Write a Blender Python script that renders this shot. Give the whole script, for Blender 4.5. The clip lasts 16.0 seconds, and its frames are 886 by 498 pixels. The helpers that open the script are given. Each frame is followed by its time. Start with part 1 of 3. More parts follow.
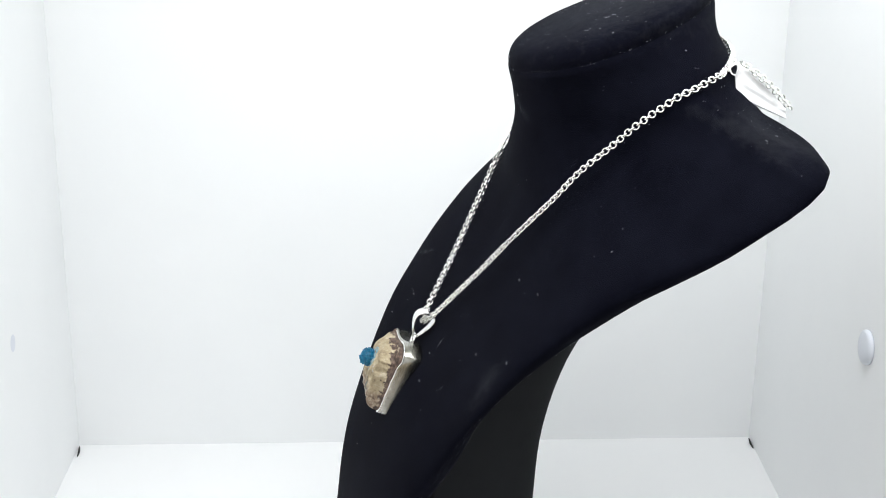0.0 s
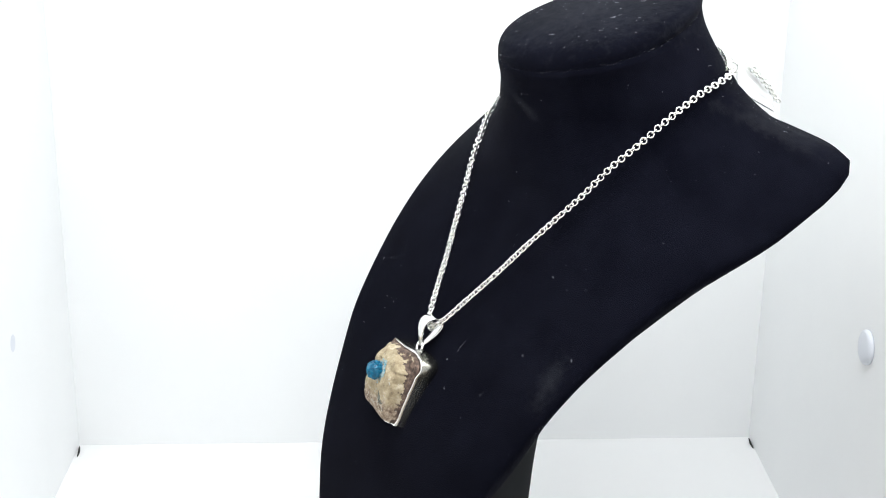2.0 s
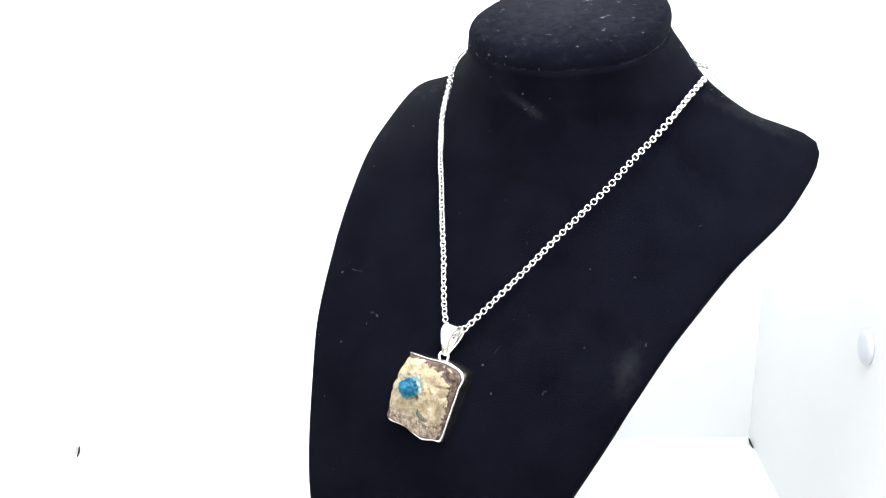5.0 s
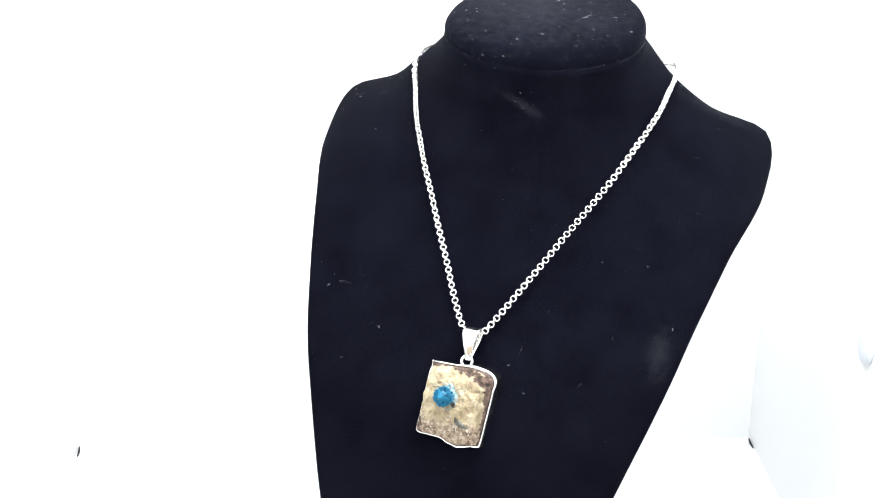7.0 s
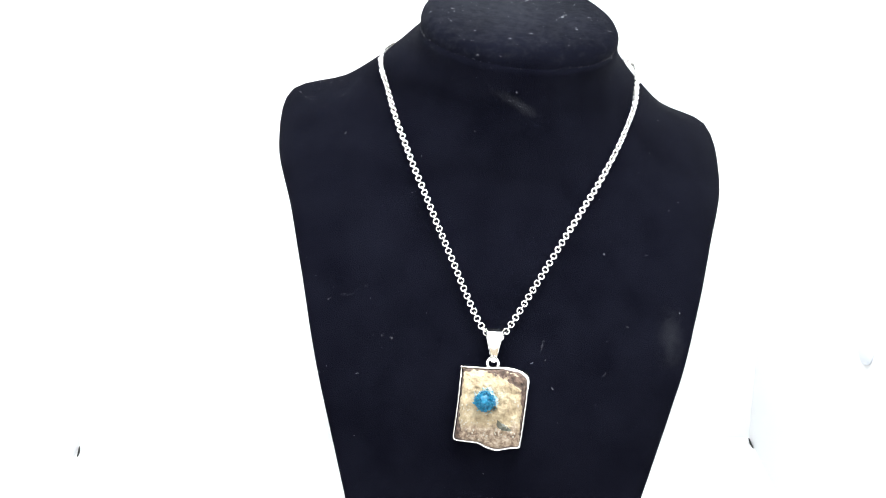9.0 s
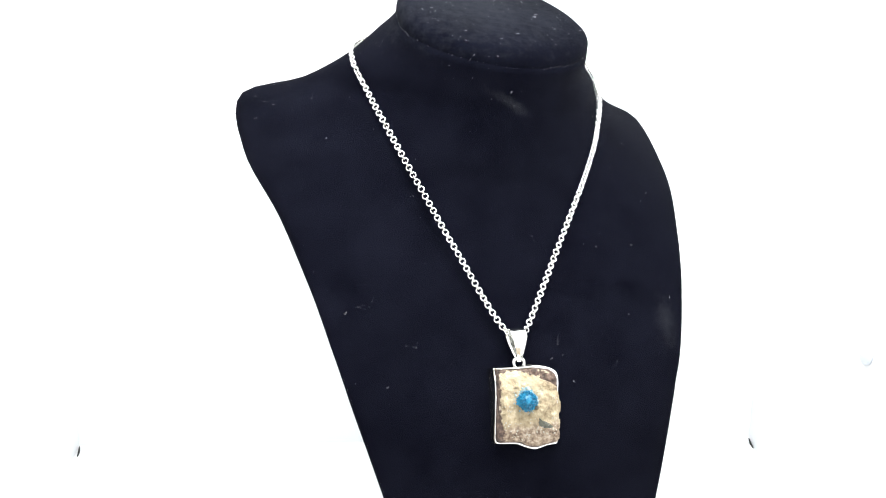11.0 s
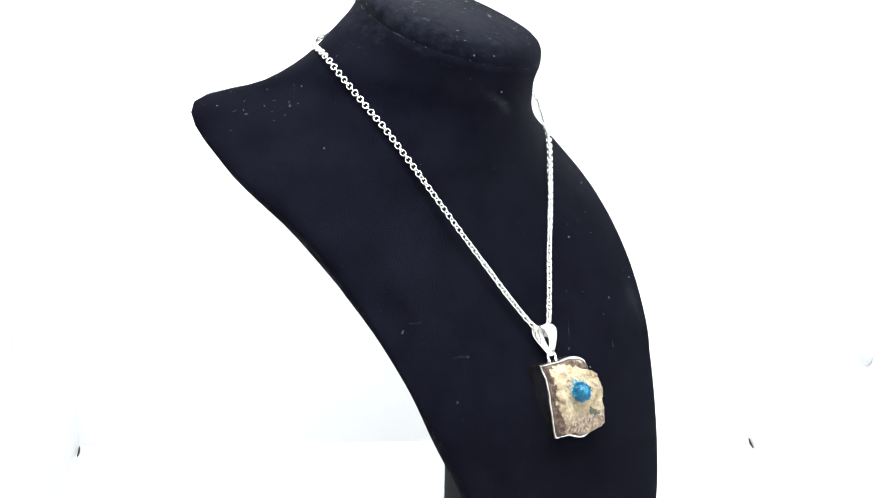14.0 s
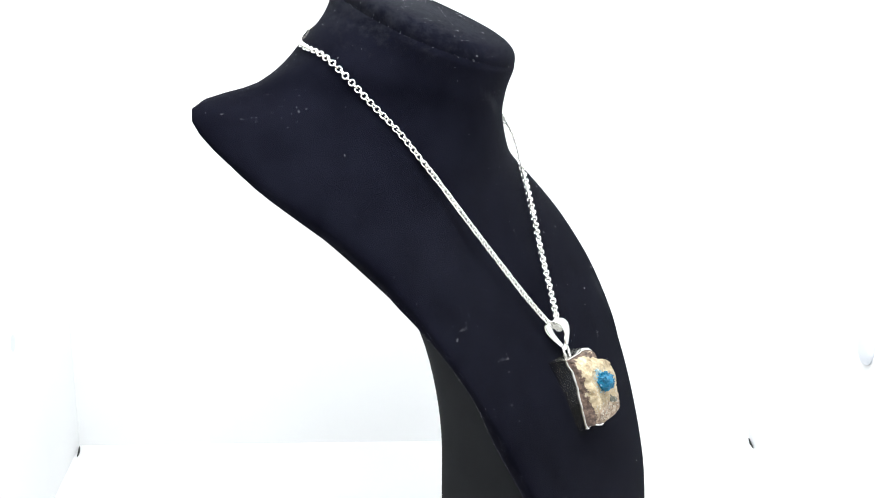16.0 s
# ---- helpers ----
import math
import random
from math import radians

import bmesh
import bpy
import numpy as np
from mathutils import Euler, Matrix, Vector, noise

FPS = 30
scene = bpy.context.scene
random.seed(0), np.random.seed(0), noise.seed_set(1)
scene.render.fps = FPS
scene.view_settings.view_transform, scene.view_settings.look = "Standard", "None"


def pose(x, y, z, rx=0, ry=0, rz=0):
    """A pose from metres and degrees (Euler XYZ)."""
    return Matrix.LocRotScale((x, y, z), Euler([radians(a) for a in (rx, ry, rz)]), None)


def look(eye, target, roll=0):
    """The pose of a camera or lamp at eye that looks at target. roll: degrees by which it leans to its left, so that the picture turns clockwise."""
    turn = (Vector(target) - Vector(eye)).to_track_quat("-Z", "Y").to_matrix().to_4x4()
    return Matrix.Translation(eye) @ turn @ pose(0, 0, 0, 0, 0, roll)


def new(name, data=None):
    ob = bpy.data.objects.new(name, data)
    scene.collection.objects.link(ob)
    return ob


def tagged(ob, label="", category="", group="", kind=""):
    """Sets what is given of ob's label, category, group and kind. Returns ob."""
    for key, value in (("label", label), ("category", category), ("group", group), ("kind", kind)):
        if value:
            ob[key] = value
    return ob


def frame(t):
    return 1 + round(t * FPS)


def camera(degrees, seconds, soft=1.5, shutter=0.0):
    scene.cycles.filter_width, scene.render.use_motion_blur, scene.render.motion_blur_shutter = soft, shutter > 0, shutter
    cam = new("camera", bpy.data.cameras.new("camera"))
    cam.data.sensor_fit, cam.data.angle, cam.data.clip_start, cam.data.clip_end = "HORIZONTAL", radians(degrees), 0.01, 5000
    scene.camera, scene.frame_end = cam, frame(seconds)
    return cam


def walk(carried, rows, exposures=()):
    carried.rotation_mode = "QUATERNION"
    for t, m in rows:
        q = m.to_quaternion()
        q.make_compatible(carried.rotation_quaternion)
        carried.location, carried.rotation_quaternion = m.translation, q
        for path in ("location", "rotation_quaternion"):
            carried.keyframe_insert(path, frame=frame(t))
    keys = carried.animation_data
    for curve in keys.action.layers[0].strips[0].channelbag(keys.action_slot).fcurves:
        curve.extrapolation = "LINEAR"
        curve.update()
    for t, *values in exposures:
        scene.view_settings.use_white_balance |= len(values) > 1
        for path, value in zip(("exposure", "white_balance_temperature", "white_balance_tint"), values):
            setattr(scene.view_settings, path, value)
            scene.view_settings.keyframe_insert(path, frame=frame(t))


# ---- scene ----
from mathutils.bvhtree import BVHTree

CLIP = 16.0
S = 0.43          # metres per unit of the bust's tables
LIFT = 0.09       # the tables' zero lies this far above the floor, in units
cam = camera(49.92, CLIP, soft=0.9)
EYE = pose(0.0, -0.43, 0.3126) @ pose(0, 0, 0, 0, 0, 3.214) @ pose(0, 0, 0, 90 - 13.427) @ pose(0, 0, 0, 0, 0, 0.802)
walk(cam, [(0.0, EYE), (CLIP, EYE)],
     exposures=[(0.0, 0.24), (1.0, 0.34), (2.0, 0.47), (3.0, 0.67), (4.0, 0.85), (7.0, 1.05), (9.0, 1.1), (14.0, 1.02), (16.0, 0.93)])

# ---- light: a lit white photo box in a dim room ----
world = bpy.data.worlds.new("room_light")
scene.world = world
world.use_nodes = True
world.node_tree.nodes["Background"].inputs[0].default_value = (0.98, 0.985, 1.0, 1)
world.node_tree.nodes["Background"].inputs[1].default_value = 0.8


def area(name, eye, target, sx, sy, watts, colour):
    data = bpy.data.lights.new(name, "AREA")
    data.shape, data.size, data.size_y, data.energy, data.color = "RECTANGLE", sx, sy, watts, colour
    ob = new(name, data)
    ob.matrix_world = look(eye, target)
    return ob


area("led_panel_light", (0.02, -0.10, 0.545), (0.02, -0.10, 0.0), 0.32, 0.26, 1.55, (0.955, 0.985, 1.0))


# ---- materials ----
def material(name, colour, rough=0.5, metal=0.0, **extra):
    m = bpy.data.materials.new(name)
    m.use_nodes = True
    b = m.node_tree.nodes["Principled BSDF"]
    b.inputs["Base Color"].default_value = (*colour, 1)
    b.inputs["Roughness"].default_value = rough
    b.inputs["Metallic"].default_value = metal
    for key, value in extra.items():
        b.inputs[key.replace("_", " ")].default_value = value
    return m


def add(m, kind, **values):
    n = m.node_tree.nodes.new(kind)
    for key, value in values.items():
        n.inputs[key.replace("_", " ")].default_value = value
    return n


def noise_mix(m, scale, stops, detail=6.0, target="Base Color"):
    """Colour the surface by a noise in object space; stops: (position, colour)."""
    co = add(m, "ShaderNodeTexCoord")
    nz = add(m, "ShaderNodeTexNoise", Scale=scale, Detail=detail, Roughness=0.6)
    ramp = add(m, "ShaderNodeValToRGB")
    while len(ramp.color_ramp.elements) < len(stops):
        ramp.color_ramp.elements.new(0.5)
    for e, (at, col) in zip(ramp.color_ramp.elements, stops):
        e.position, e.color = at, (*col, 1)
    links = m.node_tree.links
    links.new(co.outputs["Object"], nz.inputs["Vector"])
    links.new(nz.outputs["Fac"], ramp.inputs["Fac"])
    links.new(ramp.outputs["Color"], m.node_tree.nodes["Principled BSDF"].inputs[target])
    return nz, ramp


def relief(m, scale, strength, distance, detail=4.0):
    co = add(m, "ShaderNodeTexCoord")
    nz = add(m, "ShaderNodeTexNoise", Scale=scale, Detail=detail)
    bump = add(m, "ShaderNodeBump", Strength=strength, Distance=distance)
    links = m.node_tree.links
    links.new(co.outputs["Object"], nz.inputs["Vector"])
    links.new(nz.outputs["Fac"], bump.inputs["Height"])
    links.new(bump.outputs["Normal"], m.node_tree.nodes["Principled BSDF"].inputs["Normal"])


velvet = material("black_velvet", (0.002, 0.002, 0.005), 0.95, Sheen_Weight=0.010, Sheen_Roughness=0.4, Specular_IOR_Level=0.05)
velvet.node_tree.nodes["Principled BSDF"].inputs["Sheen Tint"].default_value = (0.8, 0.85, 1.0, 1)
relief(velvet, 2600, 0.5, 0.0004)


def velvet_pile(m):
    """Pile colour with brushed cloudiness, a pressed, greyer mark on neck and chest each, and painted sheen."""
    tree = m.node_tree
    nz, ramp = noise_mix(m, 45, [(0.32, (0.0008, 0.0010, 0.0036)), (0.68, (0.0030, 0.0034, 0.0074))])
    co = add(m, "ShaderNodeTexCoord")
    last = ramp.outputs["Color"]
    # the last two paint pale sheen: over the neck's top, along a shoulder edge
    marks_and_sheen = (((0.023, 0.0155, 0.553), (0.026, 0.03, 0.005), 30, 0.24), ((0.177, -0.068, 0.318), (0.012, 0.05, 0.025), 8, 0.22),
             ((0.020, 0.090, 0.667), (0.125, 0.115, 0.055), 0, 0.30), ((0.225, 0.150, 0.545), (0.045, 0.08, 0.007), 25, 0.25))
    for (x, y, z), (sx, sy, sz), lean, force in marks_and_sheen:
        at = metres(x, y, z)
        mp = add(m, "ShaderNodeMapping")
        mp.vector_type = "TEXTURE"
        mp.inputs["Location"].default_value = at
        mp.inputs["Rotation"].default_value = (0, radians(lean), 0)
        mp.inputs["Scale"].default_value = (sx * S, sy * S, sz * S)
        wob = add(m, "ShaderNodeTexNoise", Scale=230.0, Detail=8.0, Roughness=0.75)
        length = add(m, "ShaderNodeVectorMath")
        length.operation = "LENGTH"
        total = add(m, "ShaderNodeMath")
        total.operation = "MULTIPLY_ADD"
        total.inputs[1].default_value = 3.4
        rng = add(m, "ShaderNodeMapRange", From_Min=1.3, From_Max=3.0, To_Min=force, To_Max=0.0)
        mix = add(m, "ShaderNodeMix")
        mix.data_type = "RGBA"
        mix.inputs[7].default_value = (0.050, 0.053, 0.060, 1)
        tree.links.new(co.outputs["Object"], mp.inputs["Vector"])
        tree.links.new(co.outputs["Object"], wob.inputs["Vector"])
        tree.links.new(mp.outputs["Vector"], length.inputs[0])
        tree.links.new(wob.outputs["Fac"], total.inputs[0])
        tree.links.new(length.outputs["Value"], total.inputs[2])
        tree.links.new(total.outputs["Value"], rng.inputs["Value"])
        tree.links.new(rng.outputs["Result"], mix.inputs["Factor"])
        tree.links.new(last, mix.inputs[6])
        last = mix.outputs[2]
    tree.links.new(last, tree.nodes["Principled BSDF"].inputs["Base Color"])


charcoal = material("charcoal_plastic", (0.012, 0.013, 0.014), 0.8, Specular_IOR_Level=0.06)
noise_mix(charcoal, 25, [(0.3, (0.010, 0.011, 0.012)), (0.7, (0.014, 0.0155, 0.017))])
white_board = material("white_box_board", (0.82, 0.84, 0.85), 0.6)
noise_mix(white_board, 9, [(0.3, (0.865, 0.877, 0.882)), (0.7, (0.89, 0.90, 0.903))])
white_floor = material("white_floor_sheet", (0.88, 0.88, 0.88), 0.45)
noise_mix(white_floor, 7, [(0.3, (0.92, 0.923, 0.925)), (0.7, (0.94, 0.94, 0.94))])
white_plastic = material("white_plastic", (0.70, 0.73, 0.79), 0.3)
dark_gap = material("dark_gap", (0.01, 0.01, 0.01), 0.8)
silver = material("polished_silver", (0.92, 0.92, 0.90), 0.14, 1.0)
chain_silver = material("chain_silver", (0.95, 0.95, 0.91), 0.07, 1.0)
bezel_silver = material("bezel_silver", (0.62, 0.62, 0.60), 0.27, 1.0)
noise_mix(bezel_silver, 90, [(0.38, (0.30, 0.29, 0.24)), (0.62, (0.62, 0.62, 0.60))])
relief(bezel_silver, 140, 0.15, 0.0003, 2.0)
rim_silver = material("rim_silver", (0.93, 0.93, 0.91), 0.22, 1.0)
relief(rim_silver, 500, 0.25, 0.0003)
tag_white = material("tag_white", (0.95, 0.95, 0.95), 0.3)
lint_white = material("lint", (0.34, 0.35, 0.38), 0.9)
table_wood = material("table_top", (0.3, 0.2, 0.12), 0.5)
noise_mix(table_wood, 14, [(0.3, (0.33, 0.26, 0.16)), (0.7, (0.48, 0.39, 0.26))])

stone_mat = material("matrix_stone", (0.36, 0.29, 0.18), 0.6)


def stone_look(m):
    """Cream crust over brown rock: rock shows low on the flanks and in patches; the lower third is dusky; z is height over the rim."""
    tree, links = m.node_tree, m.node_tree.links
    bsdf = tree.nodes["Principled BSDF"]
    co = add(m, "ShaderNodeTexCoord")
    xyz = add(m, "ShaderNodeSeparateXYZ")
    links.new(co.outputs["Object"], xyz.inputs[0])

    def tex(scale, detail=6.0):
        n = add(m, "ShaderNodeTexNoise", Scale=scale, Detail=detail, Roughness=0.62)
        links.new(co.outputs["Object"], n.inputs["Vector"])
        return n.outputs["Fac"]

    def ramp(fac, stops):
        r = add(m, "ShaderNodeValToRGB")
        while len(r.color_ramp.elements) < len(stops):
            r.color_ramp.elements.new(0.5)
        for e, (at, col) in zip(r.color_ramp.elements, stops):
            e.position, e.color = at, (*col, 1)
        links.new(fac, r.inputs["Fac"])
        return r.outputs["Color"]

    def calc(op, a, b, c=None):
        n = add(m, "ShaderNodeMath")
        n.operation = op
        for i, v in enumerate((a, b, c)):
            if v is None:
                continue
            if isinstance(v, (int, float)):
                n.inputs[i].default_value = v
            else:
                links.new(v, n.inputs[i])
        return n.outputs[0]

    def span(v, lo, hi):
        r = add(m, "ShaderNodeMapRange", From_Min=lo, From_Max=hi)
        r.interpolation_type = "SMOOTHSTEP"
        links.new(v, r.inputs["Value"])
        return r.outputs["Result"]

    def mix(fac, a, b):
        n = add(m, "ShaderNodeMix")
        n.data_type = "RGBA"
        links.new(fac, n.inputs["Factor"])
        links.new(a, n.inputs[6])
        links.new(b, n.inputs[7])
        return n.outputs[2]

    n1, n2, n3 = tex(190), tex(520, 9.0), tex(2200)
    cream = ramp(calc("ADD", calc("MULTIPLY", n1, 0.6), calc("MULTIPLY", n2, 0.4)),
                 [(0.34, (0.17, 0.125, 0.08)), (0.43, (0.40, 0.315, 0.195)), (0.54, (0.50, 0.415, 0.27)), (0.64, (0.68, 0.605, 0.46))])
    brown = ramp(n2, [(0.3, (0.030, 0.020, 0.016)), (0.47, (0.105, 0.068, 0.052)), (0.68, (0.27, 0.185, 0.14))])
    dusky = ramp(n2, [(0.34, (0.12, 0.078, 0.054)), (0.48, (0.32, 0.235, 0.165)), (0.64, (0.58, 0.49, 0.38))])
    low = span(calc("MULTIPLY_ADD", n1, -0.012, calc("MULTIPLY_ADD", n2, -0.003, xyz.outputs["Y"])), -0.0125, -0.0175)
    body = mix(low, cream, dusky)
    # height over the rim at which the crust begins; lower where the noise is high
    crust = calc("MULTIPLY_ADD", n1, 0.017, calc("MULTIPLY_ADD", n2, 0.004, xyz.outputs["Z"]))
    flank = calc("MINIMUM", calc("ADD", xyz.outputs["X"], 0.0112), 0.0)
    crust = calc("MULTIPLY_ADD", flank, 1.6, crust)
    rock = span(crust, 0.0138, 0.0133)
    body = mix(rock, body, brown)
    links.new(body, bsdf.inputs["Base Color"])
    bump = add(m, "ShaderNodeBump", Strength=1.0, Distance=0.0014)
    links.new(calc("ADD", n2, calc("MULTIPLY", n3, 0.3)), bump.inputs["Height"])
    links.new(bump.outputs["Normal"], bsdf.inputs["Normal"])


stone_look(stone_mat)
slate = material("grey_green_inclusion", (0.10, 0.11, 0.09), 0.4)
noise_mix(slate, 800, [(0.3, (0.03, 0.033, 0.025)), (0.7, (0.15, 0.155, 0.12))])
crystal = material("blue_crystal", (0.0, 0.13, 0.32), 0.3, Specular_IOR_Level=0.5)
noise_mix(crystal, 900, [(0.3, (0.0, 0.06, 0.13)), (0.55, (0.003, 0.16, 0.29)), (0.75, (0.03, 0.30, 0.44))])
druse = material("clear_druse", (0.50, 0.47, 0.40), 0.3)
pale_blue = material("pale_blue_crystal", (0.34, 0.50, 0.56), 0.2)
noise_mix(pale_blue, 700, [(0.35, (0.12, 0.36, 0.46)), (0.65, (0.58, 0.64, 0.62))])


# ---- building blocks ----
def finish(bm, name, mats, smooth=True):
    me = bpy.data.meshes.new(name)
    bmesh.ops.recalc_face_normals(bm, faces=bm.faces)
    bm.to_mesh(me)
    bm.free()
    for m in mats if isinstance(mats, (list, tuple)) else [mats]:
        me.materials.append(m)
    for poly in me.polygons:
        poly.use_smooth = smooth
    return me


def part(name, bm, mat, parent, label="", smooth=True):
    ob = new(name, finish(bm, name, mat, smooth))
    ob.parent = parent
    return tagged(ob, label)


def slab(points, z0, z1, bevel=0.0):
    """A plate: a plan outline, from z0 to z1."""
    bm = bmesh.new()
    low = [bm.verts.new((x, y, z0)) for x, y in points]
    high = [bm.verts.new((x, y, z1)) for x, y in points]
    bm.faces.new(low[::-1])
    bm.faces.new(high)
    n = len(points)
    for i in range(n):
        bm.faces.new((low[i], low[(i + 1) % n], high[(i + 1) % n], high[i]))
    if bevel:
        bmesh.ops.bevel(bm, geom=list(bm.edges), offset=bevel, segments=2, affect="EDGES")
    return bm


def rings(bm, loops, closed_ends=True, material_index=0):
    """Skin closed loops of equal length."""
    vs = [[bm.verts.new(c) for c in loop] for loop in loops]
    n = len(vs[0])
    for a, b in zip(vs, vs[1:]):
        for i in range(n):
            bm.faces.new((a[i], a[(i + 1) % n], b[(i + 1) % n], b[i])).material_index = material_index
    if closed_ends:
        bm.faces.new(vs[0][::-1]).material_index = material_index
        bm.faces.new(vs[-1]).material_index = material_index
    return vs


def spline(zk, v, z):
    """Smooth curve through (zk, v)."""
    zk, v, z = np.asarray(zk, float), np.asarray(v, float), np.asarray(z, float)
    m = np.gradient(v, zk)
    i = np.clip(np.searchsorted(zk, z) - 1, 0, len(zk) - 2)
    h = zk[i + 1] - zk[i]
    s = (z - zk[i]) / h
    return (2*s**3 - 3*s**2 + 1)*v[i] + (s**3 - 2*s**2 + s)*h*m[i] + (3*s**2 - 2*s**3)*v[i + 1] + (s**3 - s**2)*h*m[i + 1]


def metres(x, y, z):
    return Vector((x * S, y * S, (z + LIFT) * S))


# ---- the photo box ----
BL, BR = Vector((-0.307, 0.213)), Vector((0.202, 0.273))   # back corners of the floor
FL, FR = Vector((-0.307 + 0.105, -0.25)), Vector((0.202 - 0.021, -0.25))
BOX_H, WALL = 0.55, 0.012


def wall_between(name, a, b, out, label):
    d = Vector(out) * WALL
    bm = slab([a, b, b + d, a + d], 0.0, BOX_H)
    ob = new(name, finish(bm, name, white_board, False))
    return tagged(ob, label, "wall", kind="structure")


across = (BR - BL).normalized()
behind = Vector((-across.y, across.x))
right_out = Vector((FR - BR)).normalized()
right_out = Vector((-right_out.y, right_out.x))
left_out = Vector((FL - BL)).normalized()
left_out = Vector((left_out.y, -left_out.x))
wall_between("wall_back", BL - across * WALL, BR + across * WALL, behind, "smooth white back panel of a photo box")
wall_between("wall_right", FR, BR, right_out, "smooth white side panel of a photo box")
wall_between("wall_left", FL, BL, left_out, "smooth white side panel of a photo box")
bm = slab([FL + Vector((-0.02, 0)), FR + Vector((0.02, 0)), BR + Vector((0.02, 0.02)), BL + Vector((-0.02, 0.02))], -0.012, 0.0)
tagged(new("floor", finish(bm, "floor", white_floor, False)), "glossy white floor sheet inside a photo box", "floor", kind="structure")
bm = slab([FL + Vector((-0.02, 0)), FR + Vector((0.02, 0)), BR + Vector((0.02, 0.02)), BL + Vector((-0.02, 0.02))], BOX_H + 0.001, BOX_H + 0.013)
tagged(new("ceiling", finish(bm, "ceiling", white_board, False)), "white top panel of a photo box", "ceiling", kind="structure")
bm = slab([(-0.9, -0.75), (0.9, -0.75), (0.9, 0.55), (-0.9, 0.55)], -0.045, -0.013, 0.004)
tagged(new("table_top", finish(bm, "table_top", table_wood, False)), "pale wooden table top under the photo box", "table", kind="structure")


def snap_button(at, out, label):
    """A flat round snap with a domed face, on a side panel."""
    turn = Vector((-out.x, -out.y, 0)).to_track_quat("Z", "Y").to_matrix().to_4x4()
    bm = bmesh.new()
    prof = [(0.0090, 0.0), (0.0092, 0.0010), (0.0088, 0.0022), (0.0076, 0.0028), (0.0040, 0.0032), (0.0006, 0.0033)]
    rings(bm, [[(r * math.cos(a), r * math.sin(a), h) for a in np.linspace(0, 2 * math.pi, 40, endpoint=False)] for r, h in prof])
    ob = new("snap_button", finish(bm, "snap_button", white_plastic))
    ob.matrix_world = Matrix.Translation(at) @ turn
    return tagged(ob, label, "snap button", "snap buttons of the box")


snap_button((0.1929, 0.0463, 0.1528), right_out, "round white plastic snap on the white side panel")
snap_button((-0.2788, 0.0747, 0.1291), left_out, "round white plastic snap on the white side panel")


def corner_slot(a, b, inward):
    """A dark slit where the floor sheet leaves the side panel."""
    a, b, n = Vector(a), Vector(b), Vector(inward)
    bm = slab([a, b, b + n * 0.0006, (a + b) / 2 + n * 0.0013, a + n * 0.0006], 0.0004, 0.0012)
    ob = new("corner_slot", finish(bm, "corner_slot", dark_gap, False))
    return tagged(ob, "thin dark slit at the corner of the floor sheet", "gap", "corner slits of the box")


corner_slot((0.2012, 0.2685), (0.2002, 0.2515), (-1, 0))
corner_slot((-0.3055, 0.2090), (-0.3000, 0.1930), (1, 0))


# ---- the bust ----
ZK = [-0.09, 0.05, 0.14, 0.22, 0.30, 0.37, 0.43, 0.48, 0.52, 0.555, 0.585, 0.615, 0.64, 0.655]
FRONT = [-0.172, -0.157, -0.1405, -0.1066, -0.0650, -0.0245, 0.0055, 0.0243, 0.0242, 0.0265, 0.0244, 0.0209, 0.0160, 0.0135]
EDGE = [-0.16, -0.1557, -0.1362, -0.0957, -0.0623, -0.0094, 0.052, 0.1306, 0.1968, 0.1726, 0.1377, 0.1221, 0.09, 0.0923]
BACK = [-0.119, -0.1131, -0.1099, -0.0734, -0.070, -0.0087, 0.03, 0.1931, 0.2472, 0.2314, 0.221, 0.1978, 0.1986, 0.1932]
HALF = [0.085, 0.1042, 0.1392, 0.1725, 0.194, 0.2143, 0.2335, 0.2628, 0.2588, 0.1903, 0.1529, 0.1236, 0.1110, 0.1105]
SHEAR = [0.0, 0.0, -0.0309, -0.1039, -0.035, 0.0076, 0.1245, 0.1412, 0.2333, 0.1467, 0.2521, 0.3602, 0.42, 0.44]
ROUND = [1.2, 1.2, 1.2, 0.9403, 0.7428, 0.40, 0.4626, 1.25, 1.60, 1.70, 1.50, 1.0703, 1.1, 1.1]
LEAN, SHIFT, TURN = 4.153, -0.0205, -3.995
BUST = pose(0, 0, 0, 0, 0, TURN) @ pose(SHIFT, 0, 0) @ pose(0, 0, 0, 0, LEAN)


def in_bust(x, y, z):
    v = BUST @ Vector((x, y, z))
    return metres(*v)


